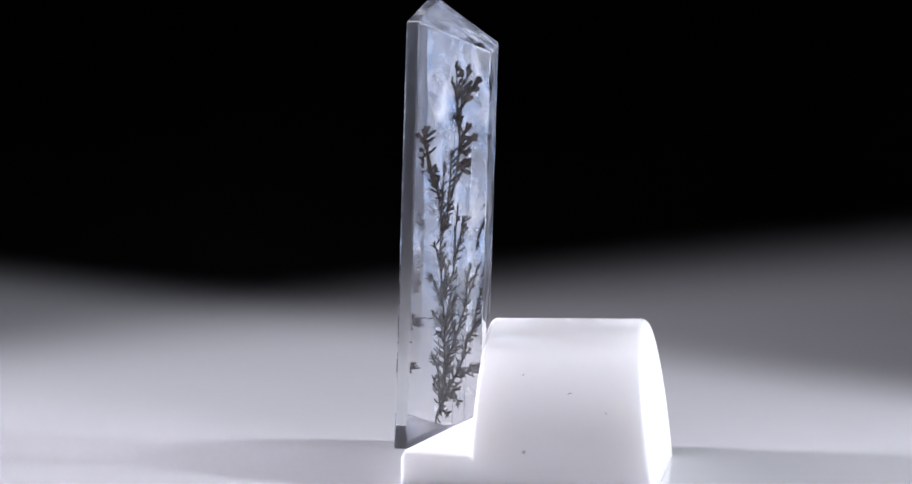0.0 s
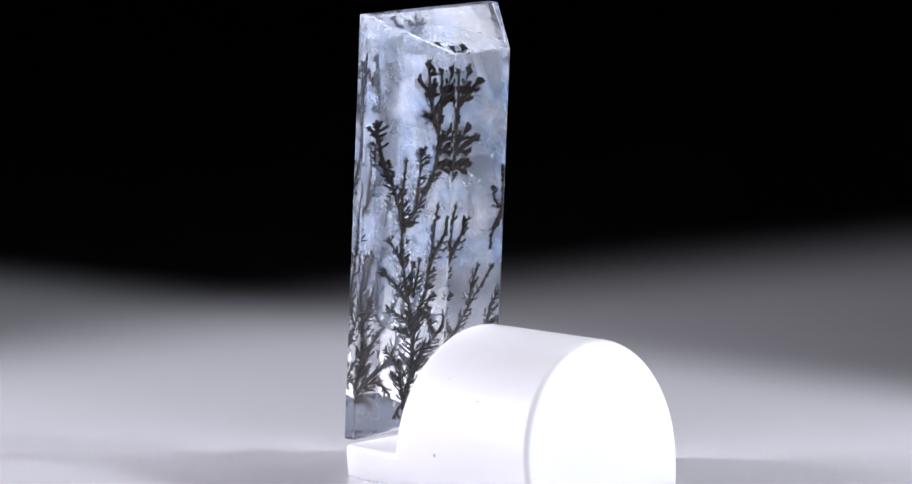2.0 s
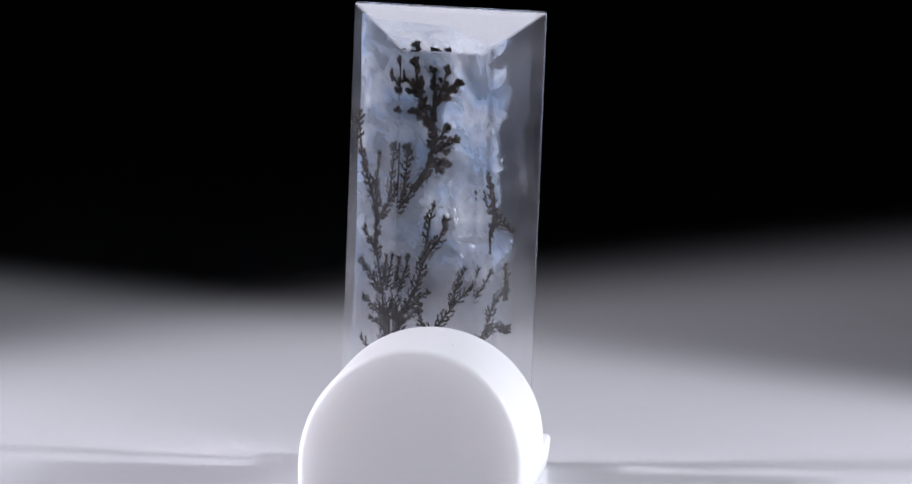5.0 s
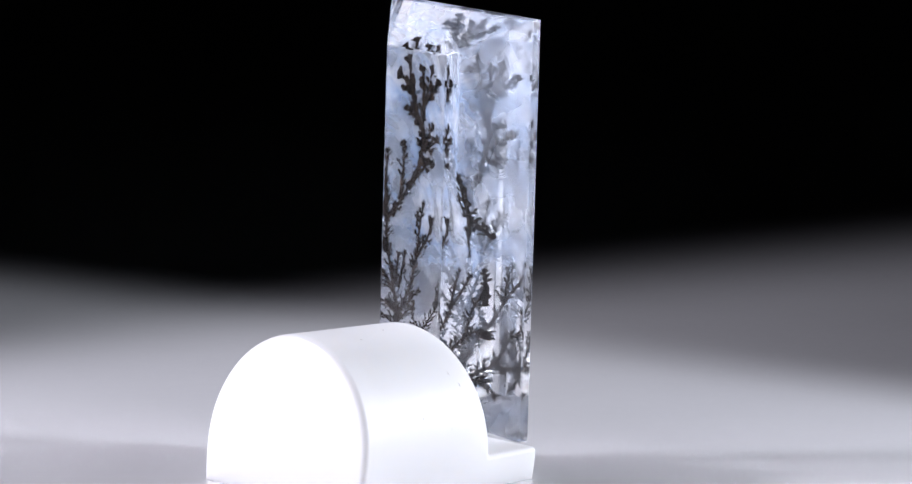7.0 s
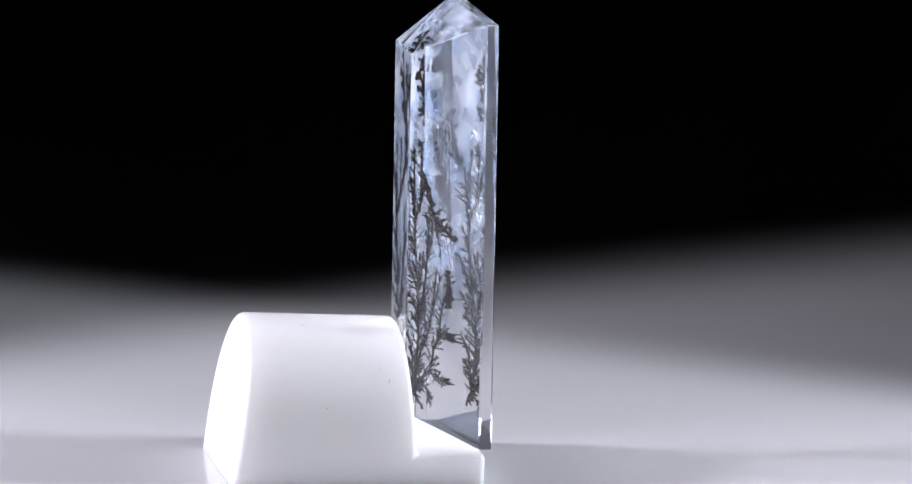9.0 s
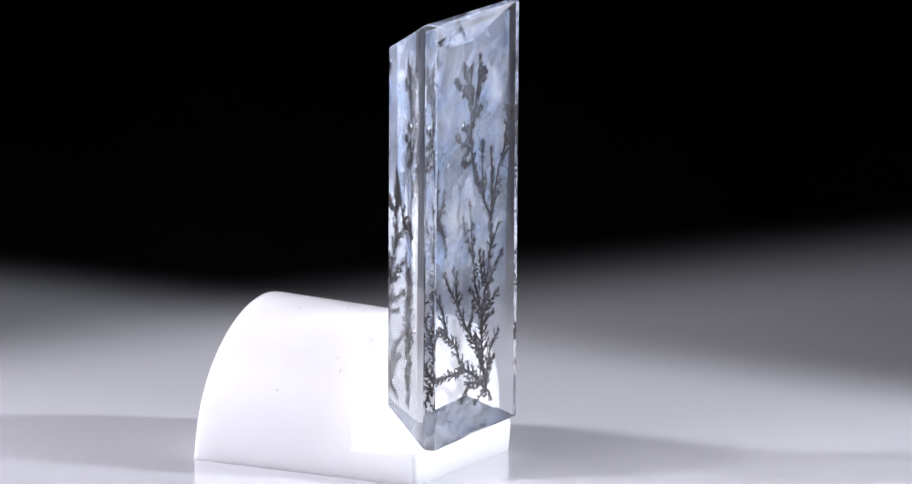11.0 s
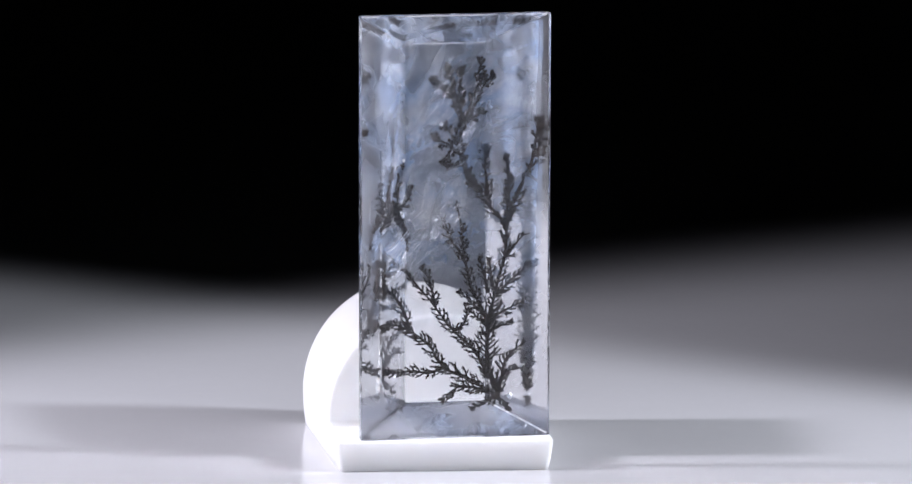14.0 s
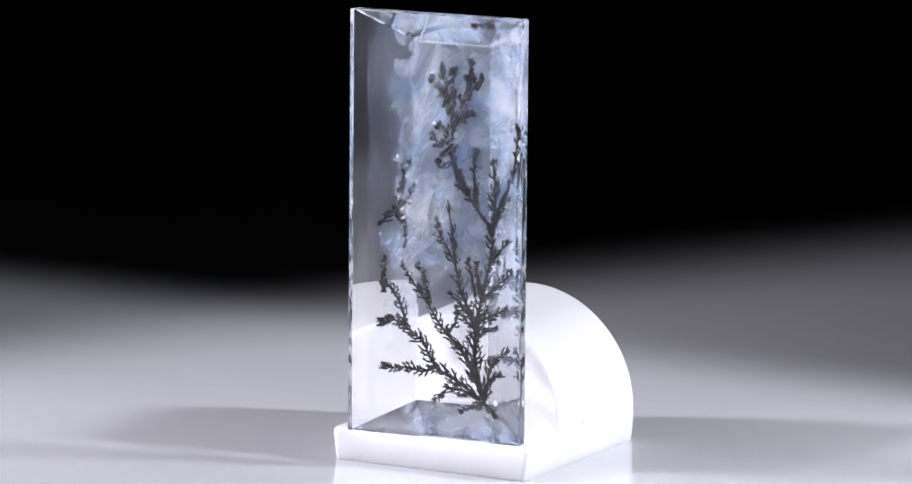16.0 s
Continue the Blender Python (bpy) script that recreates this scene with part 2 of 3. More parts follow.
def build_stand():
    a0, a1 = math.asin(-ZC / R), math.asin((Z_LEDGE - ZC) / R)
    low = [a0 + (a1 - a0) * i / 6 for i in range(7)]
    up = [a1 + (math.pi - 2 * a1) * i / 72 for i in range(1, 72)]
    angles = low + up + [math.pi - a for a in reversed(low)]
    arc = [(XS + R * math.cos(a), ZC + R * math.sin(a)) for a in angles]
    # the sides fall more steeply near the foot than the round does
    foot = 9.63 * MM
    arc = [(XS + math.copysign(R - (R - foot) * ((ZC - z) / ZC) ** 2, x - XS), z) if z < ZC else (x, z) for x, z in arc]
    n, k = len(arc), 6
    bm = bmesh.new()
    top = ZC + R
    # the rod grows a little taller towards its far end
    end = [bm.verts.new((x, Y_END + END_SLOPE * (top - z), z * (1 + RISE / top))) for x, z in arc]
    mid = [bm.verts.new((x, Y_NOTCH - NOTCH_SLOPE * (top - z), z)) for x, z in arc]
    front = {i: bm.verts.new((arc[i][0], Y_FRONT, arc[i][1])) for i in [*range(k + 1), *range(n - k - 1, n)]}
    for i in range(n - 1):
        bm.faces.new((end[i], end[i + 1], mid[i + 1], mid[i]))
        if i < k or i >= n - k - 1:
            bm.faces.new((mid[i], mid[i + 1], front[i + 1], front[i]))
    bm.faces.new(end)
    bm.faces.new([mid[i] for i in range(k, n - k)])
    bm.faces.new([front[i] for i in sorted(front)])
    bm.faces.new((front[k], mid[k], mid[n - k - 1], front[n - k - 1]))
    bm.faces.new((front[0], mid[0], mid[n - 1], front[n - 1]))
    bm.faces.new((mid[0], end[0], end[n - 1], mid[n - 1]))
    # the end is rounded off more than the ledge and the notch
    bmesh.ops.recalc_face_normals(bm, faces=bm.faces)
    weight = bm.edges.layers.float.new("bevel_weight_edge")
    rim = set(end)
    for e in bm.edges:
        if len(e.link_faces) == 2 and e.calc_face_angle() > radians(35):
            on_floor = all(v.co.z < 0.01 * MM for v in e.verts)
            e[weight] = 0.15 if on_floor else 1.0 if all(v in rim for v in e.verts) else 0.8
    stand = part("display_stand", bm, STAND_MAT, smooth=True)
    mod = stand.modifiers.new("bevel", "BEVEL")
    mod.width, mod.segments, mod.limit_method, mod.harden_normals = 0.7 * MM, 6, "WEIGHT", True
    add_scuffs(stand)
    return tagged(stand, "white plastic rod stand with a notched ledge on glossy sheet", "display stand")


# ---- the crystal: a step-cut slab, flat in front, four slopes to a small flat back ----
HALF_W, TALL, GIRDLE, DEEP = 8.695, 38.76, 1.113, 7.118


def crystal_body(parent):
    bm = bmesh.new()

    def ring(y, x0, x1, z0, z1):
        return [bm.verts.new((x * MM, y * MM, z * MM)) for x, z in ((x0, z0), (x1, z0), (x1, z1), (x0, z1))]
    a = ring(0, -HALF_W, HALF_W, 0, TALL)
    b = ring(GIRDLE, -HALF_W, HALF_W, 0, TALL)
    c = ring(DEEP, -3.811, 3.488, 2.6, TALL - 3.168)
    bm.faces.new(a)
    bm.faces.new(c)
    for p, q in ((a, b), (b, c)):
        for i in range(4):
            bm.faces.new((p[i], p[(i + 1) % 4], q[(i + 1) % 4], q[i]))
    ob = part("body", bm, QUARTZ_MAT, parent, "polished transparent faceted quartz")
    mod = ob.modifiers.new("bevel", "BEVEL")
    mod.width, mod.segments, mod.limit_method, mod.angle_limit = 0.10 * MM, 1, "ANGLE", radians(20)
    # clear as a pane: the lamps shine through it on to what it holds
    ob.visible_shadow = False
    return ob


def sheet_depth(u, v):
    """Depth in the crystal of the sheet on which the dendrites grew; it bends back high up on one side."""
    bend = 0.33 * max(0.0, min(7.0, v - 17.5)) * max(0.0, min(1.0, -u / 4.5))
    y = 3.12 - 0.112 * u + 0.075 * max(0.0, u) + bend + 0.12 * math.sin(v * 0.21 + u * 0.3)
    edge = GIRDLE + (HALF_W - abs(u)) / 5.05 * (DEEP - GIRDLE)
    return max(0.3, min(y, edge - 0.5, DEEP - 0.15))


def inside(u, v, y):
    """The depth y at this place of the slab, kept under the cut faces."""
    edge = GIRDLE + (HALF_W - abs(u)) / 5.05 * (DEEP - GIRDLE)
    return max(0.15, min(y, edge - 0.06, DEEP - 0.08))


def blade(bm, p, q, w0, w1, thick, rng, lift=(0.0, 0.0)):
    """A flat tapering twig between two places of the sheet, with a blunt tip."""
    d = Vector(q) - Vector(p)
    if d.length < 1e-6:
        return
    side = Vector((-d.y, d.x)).normalized()
    dy = rng.uniform(-0.03, 0.03)

    def at(c, s, off):
        w = Vector(c) + side * s
        f = max(0.0, min(1.0, (w - Vector(p)).dot(d) / d.length_squared))
        y = inside(w.x, w.y, sheet_depth(w.x, w.y) + dy + off + lift[0] * (1 - f) + lift[1] * f)
        return bm.verts.new((w.x * MM, y * MM, w.y * MM))
    tip = Vector(q) + d.normalized() * w1 * 0.9
    m = Vector(p) + d * 0.7
    mid_w = (w0 + w1) * 0.5 if w1 < 0.16 else max(w0, w1)
    lay = []
    for off in (-thick / 2, thick / 2):
        lay.append([at(p, -w0, off), at(m, -mid_w, off), at(q, -w1, off), at(tip, 0, off), at(q, w1, off), at(m, mid_w, off), at(p, w0, off)])
    bm.faces.new(lay[0])
    bm.faces.new(lay[1][::-1])
    n = len(lay[0])
    for i in range(n):
        j = (i + 1) % n
        bm.faces.new((lay[0][i], lay[0][j], lay[1][j], lay[1][i]))


def along(points, s):
    """Place and heading on a smooth line through the points, s from 0 to 1."""
    n = len(points) - 1
    f = min(s * n, n - 1e-6)
    i, t = int(f), f - int(f)
    p = [Vector(points[max(0, min(n, i + k))]) for k in (-1, 0, 1, 2)]
    pos = 0.5 * ((2 * p[1]) + (p[2] - p[0]) * t + (2 * p[0] - 5 * p[1] + 4 * p[2] - p[3]) * t * t + (3 * p[1] - p[0] - 3 * p[2] + p[3]) * t ** 3)
    d = 0.5 * ((p[2] - p[0]) + 2 * (2 * p[0] - 5 * p[1] + 4 * p[2] - p[3]) * t + 3 * (3 * p[1] - p[0] - 3 * p[2] + p[3]) * t * t)
    return pos, d.normalized()


def turned(d, deg):
    c, s = math.cos(radians(deg)), math.sin(radians(deg))
    return Vector((c * d.x - s * d.y, s * d.x + c * d.y))


def grow_branch(parent, seed, points, stem=0.17, twig=1.1, club=0.0, gap=0.42):
    """One fern-like branch: a wavering stem, forked twigs on both sides, clubbed tips where club is set."""
    rng = random.Random(seed)
    bm = bmesh.new()
    length = sum((Vector(b) - Vector(a)).length for a, b in zip(points, points[1:]))
    steps = max(4, int(length / 0.35))
    last, _ = along(points, 0)
    for i in range(1, steps + 1):
        s = i / steps
        pos, d = along(points, s)
        pos = pos + Vector((rng.uniform(-0.05, 0.05), rng.uniform(-0.05, 0.05)))
        w = stem * (1.05 if not club else 0.95) * (1 - 0.6 * s) * rng.uniform(0.8, 1.3)
        blade(bm, last, pos, w, w * 0.95, 0.12, rng)
        last = pos
    count = max(3, int(length / gap))
    for i in range(count):
        s = (i + rng.uniform(0.2, 0.8)) / count
        pos, d = along(points, s)
        sign = 1 if i % 2 else -1
        if rng.random() < 0.1:
            sign = -sign
        size = twig * (1.25 if not club else 1.0) * rng.uniform(0.55, 1.1) * (1.0 - 0.5 * s) * min(1.0, 0.5 + 2.5 * s)
        d2 = turned(d, sign * rng.uniform(32, 50))
        knee = pos + d2 * size * 0.5
        d3 = turned(d2, -sign * rng.uniform(0, 22))
        tip = knee + d3 * size * 0.5
        up = rng.choice((-1, 1)) * rng.uniform(0.15, 0.75) * size
        w = rng.uniform(0.062, 0.094) * (1 + 1.3 * club)
        blade(bm, pos, knee, w * 1.1, w, 0.09, rng, (0, 0.5 * up))
        blade(bm, knee, tip, w, w * (0.55 + 0.7 * club), 0.08, rng, (0.5 * up, up))
        for k in range(rng.choice((1, 2, 2))):
            q = pos + d2 * size * 0.5 * rng.uniform(0.5, 1.0) if k % 2 else knee + d3 * size * 0.5 * rng.uniform(0.0, 0.5)
            d4 = turned(d2, -sign * rng.uniform(26, 46) if k == 0 else sign * rng.uniform(25, 45))
            blade(bm, q, q + d4 * size * rng.uniform(0.25, 0.45), w * 0.85, w * (0.5 + 0.75 * club), 0.08, rng, ((0.4 if k % 2 else 0.6) * up, up * rng.uniform(0.1, 1.4)))
    end, d = along(points, 1)
    for a in (-35, 0, 32):
        far = end + turned(d, a) * twig * rng.uniform(0.25, 0.55)
        blade(bm, end, far, 0.07 + 0.12 * club, 0.05 + 0.14 * club, 0.08, rng)
    return part("dendrite_branch", bm, DENDRITE_MAT, parent, "dark brown fern-like mineral branch")


def grow_dendrites(parent):
    trunk = [(4.3, 3.3), (3.4, 6.2), (3.3, 9.0), (3.6, 11.4), (4.3, 14.3), (4.95, 17.1), (5.0, 19.2)]
    lines = [
        (trunk, 0.22, 1.5, 0.0),
        ([(5.0, 19.2), (4.4, 19.9), (3.4, 21.0), (2.5, 22.3)], 0.24, 1.25, 0.22),
        ([(2.5, 22.3), (1.1, 24.6), (0.8, 26.8), (0.8, 29.1)], 0.32, 1.2, 0.5),
        ([(0.8, 29.1), (0.7, 31.2), (0.85, 33.4)], 0.26, 1.2, 0.7),
        ([(0.8, 29.9), (0.2, 31.5), (-0.3, 33.5)], 0.24, 1.2, 0.7),
        ([(0.2, 30.8), (-0.7, 31.6), (-1.4, 32.4)], 0.22, 1.1, 0.8),
        ([(0.9, 28.0), (1.7, 29.8), (2.2, 31.8), (2.6, 34.0)], 0.28, 1.3, 0.7),
        ([(2.0, 31.0), (2.8, 32.0), (3.6, 32.9)], 0.22, 1.2, 0.8),
        ([(1.4, 29.0), (2.0, 29.2), (2.6, 29.6)], 0.2, 1.1, 0.7),
        ([(0.9, 26.0), (0.0, 26.4), (-1.2, 27.2)], 0.24, 1.3, 0.7),
        ([(0.8, 26.6), (0.1, 27.4), (-0.5, 28.2)], 0.22, 1.2, 0.7),
        ([(1.0, 24.8), (0.1, 24.9), (-0.5, 25.0)], 0.2, 1.1, 0.7),
        ([(5.0, 19.2), (5.15, 21.5), (5.2, 23.0), (5.0, 25.3)], 0.19, 1.2, 0.15),
        ([(5.0, 19.4), (5.7, 21.5), (6.9, 23.9), (7.5, 26.3), (7.7, 28.7)], 0.22, 1.3, 0.2),
        ([(3.4, 21.0), (3.2, 23.0), (3.0, 25.3), (3.1, 26.3)], 0.19, 1.2, 0.15),
        ([(4.0, 12.6), (5.2, 13.9), (6.9, 15.4)], 0.15, 1.1, 0.0),
        ([(3.55, 10.7), (4.9, 11.4), (6.4, 12.1)], 0.14, 0.9, 0.0),
        ([(4.6, 16.0), (5.6, 17.2), (6.6, 18.3)], 0.14, 1.0, 0.0),
        ([(3.4, 9.4), (4.5, 9.9), (5.4, 10.3)], 0.12, 0.7, 0.0),
        ([(3.4, 10.2), (1.9, 13.2), (1.1, 16.1), (-0.2, 18.2), (-0.7, 19.8)], 0.17, 1.1, 0.0),
        ([(1.1, 16.1), (0.95, 18.4), (0.5, 21.0)], 0.16, 1.1, 0.15),
        ([(3.35, 13.0), (2.9, 14.8), (2.6, 16.2)], 0.15, 0.9, 0.0),
        ([(3.8, 13.2), (3.6, 14.8), (3.5, 16.0)], 0.13, 0.8, 0.0),
        ([(2.9, 11.2), (1.8, 12.1), (0.8, 13.1)], 0.14, 0.8, 0.0),
        ([(3.25, 10.0), (2.4, 10.7), (1.6, 11.5)], 0.13, 0.7, 0.0),
        ([(3.9, 3.5), (1.7, 5.0), (-0.7, 6.2), (-2.1, 8.3), (-3.8, 9.5), (-5.3, 10.2), (-6.2, 10.0)], 0.17, 1.15, 0.0),
        ([(-3.8, 9.5), (-4.3, 11.2), (-5.2, 12.8), (-6.0, 13.6)], 0.16, 1.0, 0.0),
        ([(-0.7, 6.2), (-2.2, 5.7), (-3.8, 5.9), (-5.1, 5.7), (-6.0, 5.8)], 0.15, 1.0, 0.0),
        ([(3.4, 5.2), (2.9, 6.2), (2.1, 7.7), (1.2, 8.6), (-0.2, 10.0), (-1.6, 11.9), (-3.3, 14.0), (-4.3, 15.1)], 0.16, 1.1, 0.0),
        ([(-1.5, 11.8), (-1.9, 13.8), (-2.6, 15.4)], 0.15, 0.9, 0.0),
        ([(0.2, 9.6), (1.3, 10.4), (1.3, 11.9)], 0.13, 0.7, 0.0),
        ([(3.6, 3.8), (1.9, 4.3), (0.5, 4.3), (-0.7, 3.2)], 0.15, 1.0, 0.0),
        ([(4.3, 3.5), (4.6, 5.2), (5.0, 6.9), (6.5, 8.3)], 0.15, 1.0, 0.0),
        ([(4.5, 5.0), (5.2, 5.7), (5.8, 6.0)], 0.13, 0.9, 0.0),
        ([(4.2, 3.4), (5.0, 2.7), (5.3, 2.2)], 0.14, 0.8, 0.1),
        ([(4.3, 3.3), (3.2, 2.9), (2.0, 2.4)], 0.14, 0.9, 0.1),
        ([(-4.2, 18.8), (-4.9, 20.5), (-4.7, 22.9), (-4.3, 24.4)], 0.3, 0.9, 0.4),
        ([(-6.6, 18.8), (-5.2, 20.5)], 0.14, 0.7, 0.0),
        ([(-6.2, 12.6), (-6.2, 14.2), (-6.1, 15.8)], 0.2, 0.6, 0.1),
        ([(-4.9, 20.6), (-3.9, 21.6), (-3.6, 22.6)], 0.14, 0.8, 0.2),
        ([(-4.2, 19.2), (-4.0, 17.2)], 0.14, 0.6, 0.0),
    ]
    for i, (pts, stem, twig, club) in enumerate(lines):
        grow_branch(parent, 40 + i, pts, stem, twig, club, 0.215 if club < 0.12 else 0.24 if club < 0.3 else 0.25)


def inner_sheet(name, parent, mat, label, u0, u1, v0, v1, depth, ragged=0.6, seed=1, wavy=1.0, nu=26, nv=56):
    """A wavy sheet inside the crystal with a torn outline, kept within the cut faces."""
    bm = bmesh.new()
    grid = {}
    for j in range(nv + 1):
        for i in range(nu + 1):
            s, t = i / nu, j / nv
            wob = noise.noise(Vector((t * 5, seed * 3.1, 0))) * ragged
            wob2 = noise.noise(Vector((t * 5, seed * 7.7, 4))) * ragged
            u = (u0 + wob) * (1 - s) + (u1 + wob2) * s
            v = (v0 * (1 - t) + v1 * t) + noise.noise(Vector((s * 4, seed, 9))) * ragged
            y = depth(u, v) + noise.noise(Vector((u * 0.25, v * 0.25, seed))) * 0.35 * wavy + noise.noise(Vector((u * 1.1, v * 1.1, seed))) * 0.08 * wavy
            y = max(0.25, min(DEEP - 0.2, y))
            f = max(0.0, (y - GIRDLE) / (DEEP - GIRDLE))
            room = HALF_W - 0.25 - f * 5.3
            u = max(-room, min(room, u))
            v = max(0.25 + f * 3.1, min(TALL - 0.25 - f * 3.3, v))
            grid[i, j] = bm.verts.new((u * MM, y * MM, v * MM))
    for j in range(nv):
        for i in range(nu):
            bm.faces.new((grid[i, j], grid[i + 1, j], grid[i + 1, j + 1], grid[i, j + 1]))
    return part(name, bm, mat, parent, label, True)


def add_lift_film(parent, low, high, gap):
    """A thin pale layer just inside the lower slope of the cut, added to brighten that facet."""
    bm = bmesh.new()
    grid = {}
    for j in range(9):
        t = j / 8
        y = GIRDLE + 0.1 + (DEEP - GIRDLE - 0.4) * t
        room = HALF_W - 0.3 - 5.3 * t
        for i in range(21):
            u = room * (i / 10 - 1)
            z = low + high * (y - GIRDLE) / (DEEP - GIRDLE) + gap + 0.05 * noise.noise(Vector((u * 0.6, y, 3)))
            grid[i, j] = bm.verts.new((u * MM, y * MM, z * MM))
    for j in range(8):
        for i in range(20):
            bm.faces.new((grid[i, j], grid[i + 1, j], grid[i + 1, j + 1], grid[i, j + 1]))
    return part("facet_lift_film", bm, LIFT_FILM_MAT, parent, "thin pale layer added to brighten the lower facet", True)


def crack_line(parent, a, b, width, seed):
    """A hair-thin crack that reaches the cut face along a slightly broken line."""
    rng = random.Random(seed)
    bm = bmesh.new()
    a, b = Vector(a), Vector(b)
    last = None
    for k in range(31):
        p = a + (b - a) * (k / 30) + Vector((rng.uniform(-0.05, 0.05), 0, rng.uniform(-0.08, 0.08)))
        w = width * rng.uniform(0.3, 1.0)
        pair = [bm.verts.new((p + Vector((w * 0.6, -w, 0.1 * w))) * MM), bm.verts.new(p * MM)]
        if last:
            bm.faces.new((last[0], pair[0], pair[1], last[1]))
        last = pair
    return part("crack", bm, SPARK_MAT, parent, "hair-thin bright crack", True)


def white_inclusion(parent, at, size, seed):
    """A small angular white grain."""
    rng = random.Random(seed)
    bm = bmesh.new()
    bmesh.ops.create_icosphere(bm, subdivisions=1, radius=size * MM)
    for v in bm.verts:
        v.co = Vector((v.co.x * rng.uniform(0.5, 1.1), v.co.y * rng.uniform(0.3, 0.6), v.co.z * rng.uniform(0.8, 1.4))) + Vector(at) * MM
    return part("white_inclusion", bm, FLAKE_MAT, parent, "small white mineral grain")


def scatter_specks(parent):
    """Tiny bright flakes caught in the stone, tilted every way."""
    rng = random.Random(9)
    bm = bmesh.new()
    for k in range(60):
        y = rng.uniform(0.2, 5.5)
        f = max(0.0, (y - GIRDLE) / (DEEP - GIRDLE))
        u, v = rng.uniform(-1, 1) * (HALF_W - 0.4 - f * 5.3), rng.uniform(0.6 + f * 3, TALL - 0.6 - f * 3.3)
        size = rng.choice((0.015, 0.02, 0.025, 0.03, 0.04, 0.06))
        turn = Euler([rng.uniform(0, 6.3) for _ in range(3)]).to_matrix()
        vs = [bm.verts.new((Vector((u, y, v)) + turn @ Vector((math.cos(a) * size * rng.uniform(0.5, 1.3), math.sin(a) * size, 0))) * MM) for a in (0.2, 1.5, 2.7, 3.9, 5.2)]
        top = bm.verts.new((Vector((u, y, v)) + turn @ Vector((0, 0, size * 0.4))) * MM)
        bm.faces.new(vs)
        for a in range(5):
            bm.faces.new((vs[a], vs[(a + 1) % 5], top))
    return tagged(part("bright_specks", bm, FLAKE_MAT, parent, "tiny bright inclusions"), kind="stuff")


def frost_needles(parent):
    """Fine glinting needles that lie side by side along the healed fractures."""
    rng = random.Random(23)
    bm = bmesh.new()
    bands = (((-5.2, 15.4), (1.0, 21.6), 420, 0.9), ((-3.4, 24.5), (0.6, 33.5), 360, 1.1), ((0.6, 24.5), (2.4, 32.5), 190, 0.5))
    for a, b, count, spread in bands:
        a, b = Vector(a), Vector(b)
        for k in range(count):
            c = a + (b - a) * rng.random() + Vector((rng.gauss(0, spread), rng.gauss(0, spread)))
            lean = radians(rng.gauss(52, 9))
            d = Vector((math.cos(lean), math.sin(lean)))
            half = rng.choice((0.02, 0.03, 0.05, 0.12, 0.3, 0.55)) * rng.uniform(0.7, 1.2)
            w = rng.uniform(0.006, 0.014)
            y = 2.05 - 0.18 * c.x + rng.uniform(-0.3, 0.3)
            tilt = rng.uniform(-0.4, 0.4)
            s = Vector((-d.y, d.x))
            rim = [(-d * half, -tilt * half), (s * w, 0), (d * half, tilt * half), (-s * w, 0)]
            vs = [bm.verts.new(((c.x + o.x) * MM, (y + h) * MM, (c.y + o.y) * MM)) for o, h in rim]
            ridge = bm.verts.new((c.x * MM, (y - w) * MM, c.y * MM))
            back = bm.verts.new((c.x * MM, (y + w) * MM, c.y * MM))
            for j in range(4):
                bm.faces.new((vs[j], vs[(j + 1) % 4], ridge))
                bm.faces.new((vs[(j + 1) % 4], vs[j], back))
    return tagged(part("frost_needles", bm, FLAKE_MAT, parent, "fine glinting white needles"), kind="stuff")


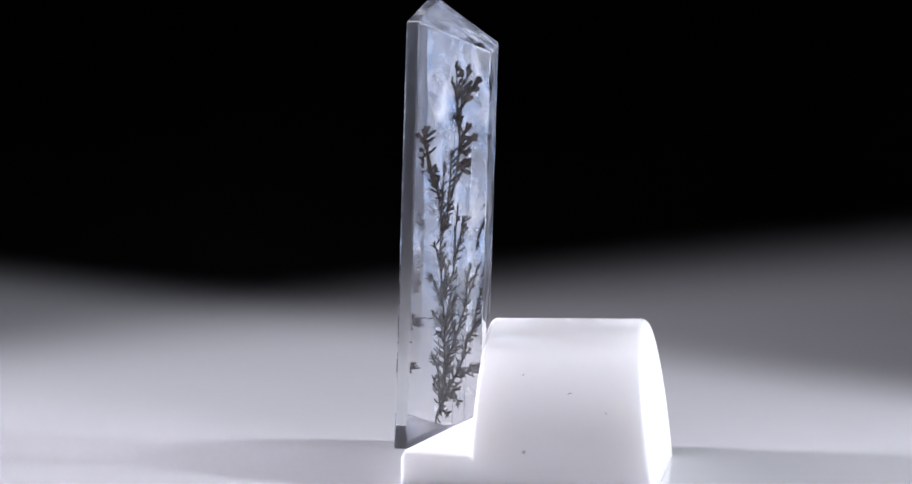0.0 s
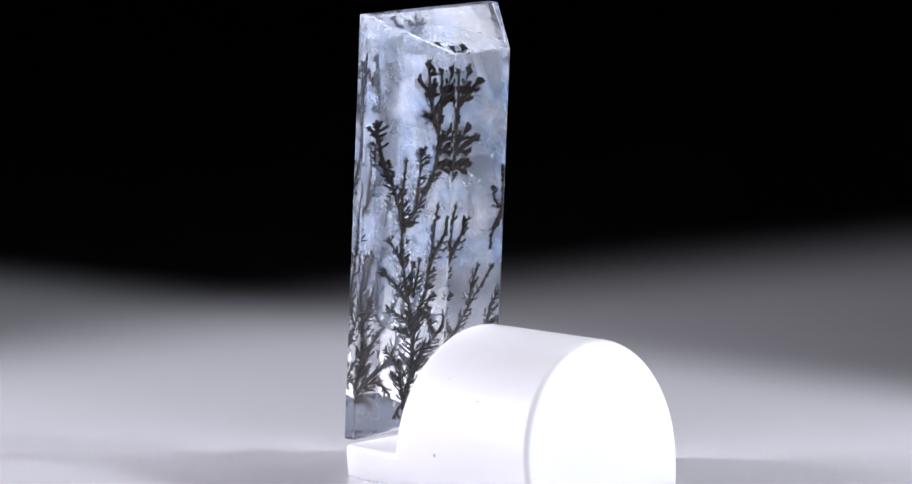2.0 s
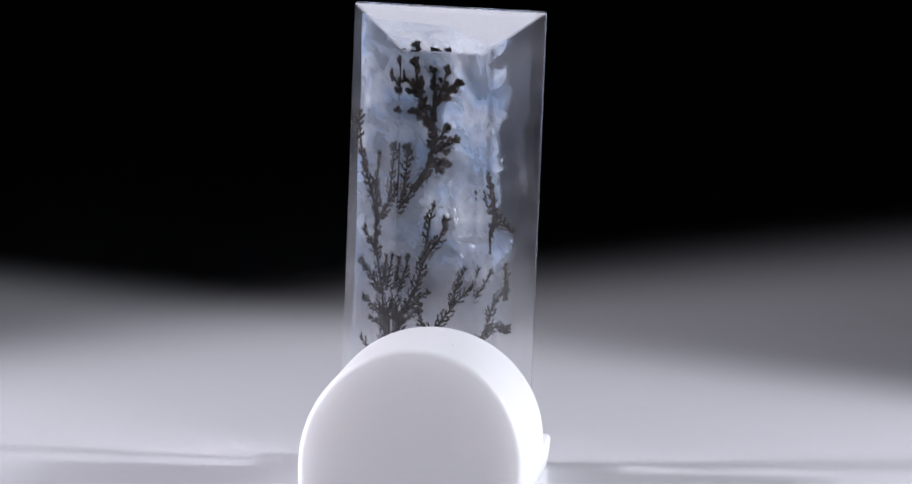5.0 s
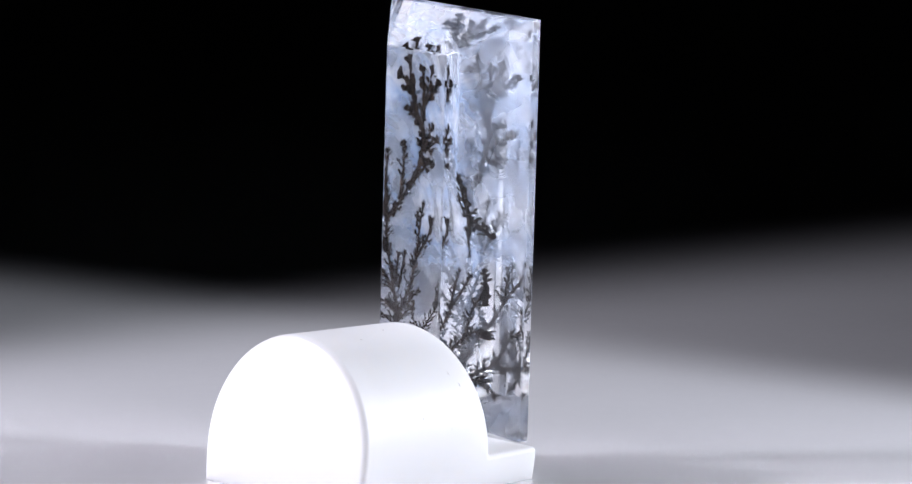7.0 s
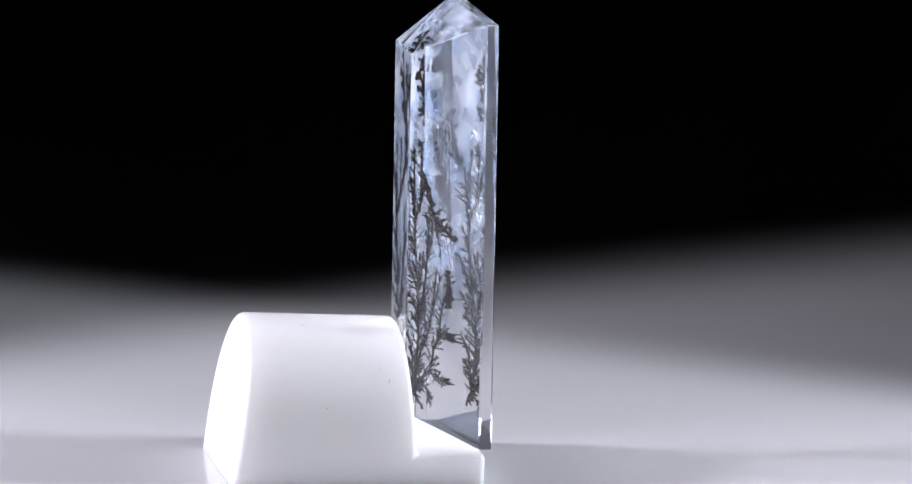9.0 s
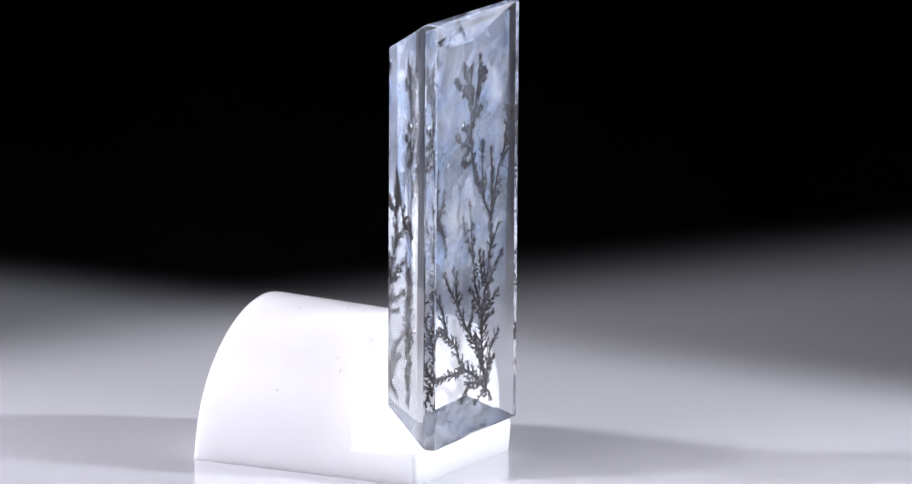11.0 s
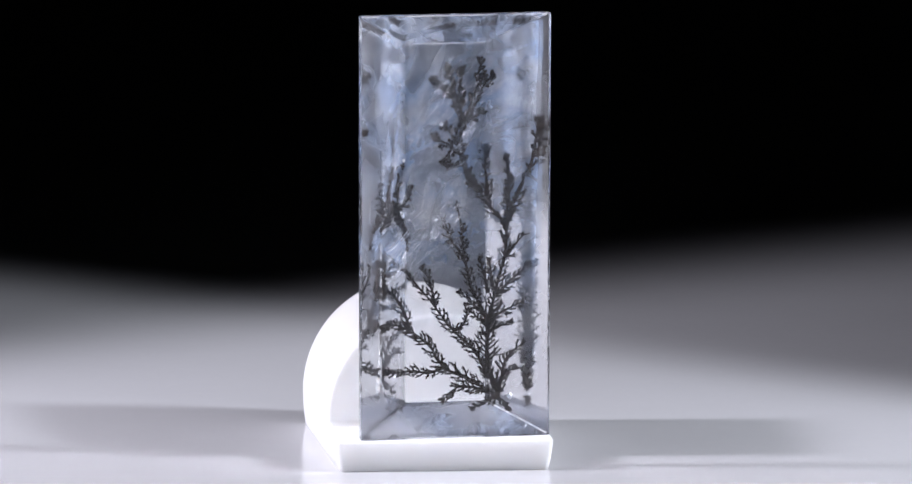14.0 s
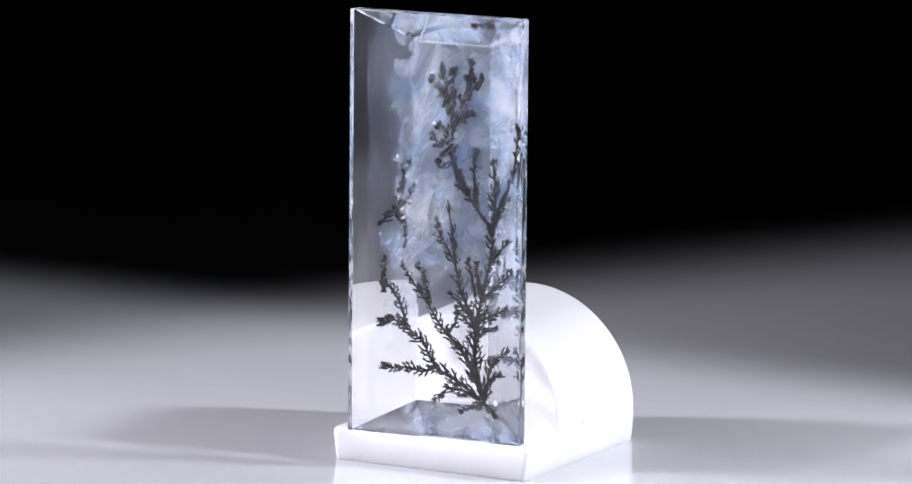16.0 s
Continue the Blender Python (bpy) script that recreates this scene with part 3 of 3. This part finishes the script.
def build_crystal():
    crystal = new("quartz_crystal")
    tagged(crystal, "clear bluish step-cut quartz slab with dark fern-like dendrites inside", "crystal")
    # its own seat on the turning stand: a little aside, leaning by a degree
    seat = pose(0.852 * MM, -3.181 * MM, 3.2 * MM, -0.453, -1.017, 0.91)
    crystal_body(crystal)
    grow_dendrites(crystal)
    inner_sheet("blue_veil", crystal, HAZE_MAT, "cloudy pale blue veil", -6.9, 7.6, 0.8, 38.0, sheet_depth, 0.3, 5, 0.0)
    inner_sheet("thin_veil", crystal, THIN_MAT, "thin pale blue veil near the flat face", -7.2, 7.6, 10.0, 38.0, lambda u, v: 1.25 - 0.03 * u, 0.3, 15, 0.4)
    inner_sheet("frosty_fracture", crystal, FROST_MAT, "frosty white healed fracture", -4.6, 0.7, 14.6, 24.0, lambda u, v: 2.2 - 0.2 * u + 0.05 * (v - 20), 0.9, 3)
    inner_sheet("frosty_fracture", crystal, FEATHER_MAT, "feathered white healed fracture", -3.9, 0.5, 25.6, 35.5, lambda u, v: 2.3 - 0.15 * u + 0.04 * (v - 22), 0.9, 11)
    inner_sheet("glinting_fracture", crystal, SPARK_MAT, "glinting silvery fracture streak", -7.4, -5.4, 16.5, 21.5, lambda u, v: 1.9 - 0.15 * u, 0.9, 7)
    inner_sheet("glinting_fracture", crystal, SPARK_MAT, "glinting silvery fracture streak", 1.1, 2.1, 23.5, 30.5, lambda u, v: 1.9 + 0.2 * u, 0.4, 8, 1.0, 8, 40)
    scatter_specks(crystal)
    frost_needles(crystal)
    add_lift_film(crystal, 0.22, 2.6, 0.12)
    crack_line(crystal, (-3.7, 6.55, 27.0), (-7.5, 2.6, 8.5), 0.14, 4)
    crack_line(crystal, (-3.5, 6.3, 34.0), (-4.6, 5.5, 22.0), 0.10, 6)
    crack_line(crystal, (6.7, 3.0, 31.0), (7.6, 2.0, 19.0), 0.10, 8)
    for k, (at, size) in enumerate((((-1.0, 3.0, 28.6), 0.24), ((-4.5, 2.4, 25.4), 0.18), ((5.4, 3.0, 3.4), 0.26))):
        white_inclusion(crystal, at, size, 60 + k)
    for c in crystal.children:
        c.matrix_basis = seat
    return crystal


# ---- motion: stand and crystal turn together, 18.1 degrees a second ----
def motions():
    rows = [(i * 0.5, pose(0, 0, 0, 0, 0, -18.135 * (i * 0.5 - 14.524))) for i in range(33)]
    walk(STAND, rows)
    walk(CRYSTAL, rows)


build_setting()
STAND = build_stand()
CRYSTAL = build_crystal()
motions()
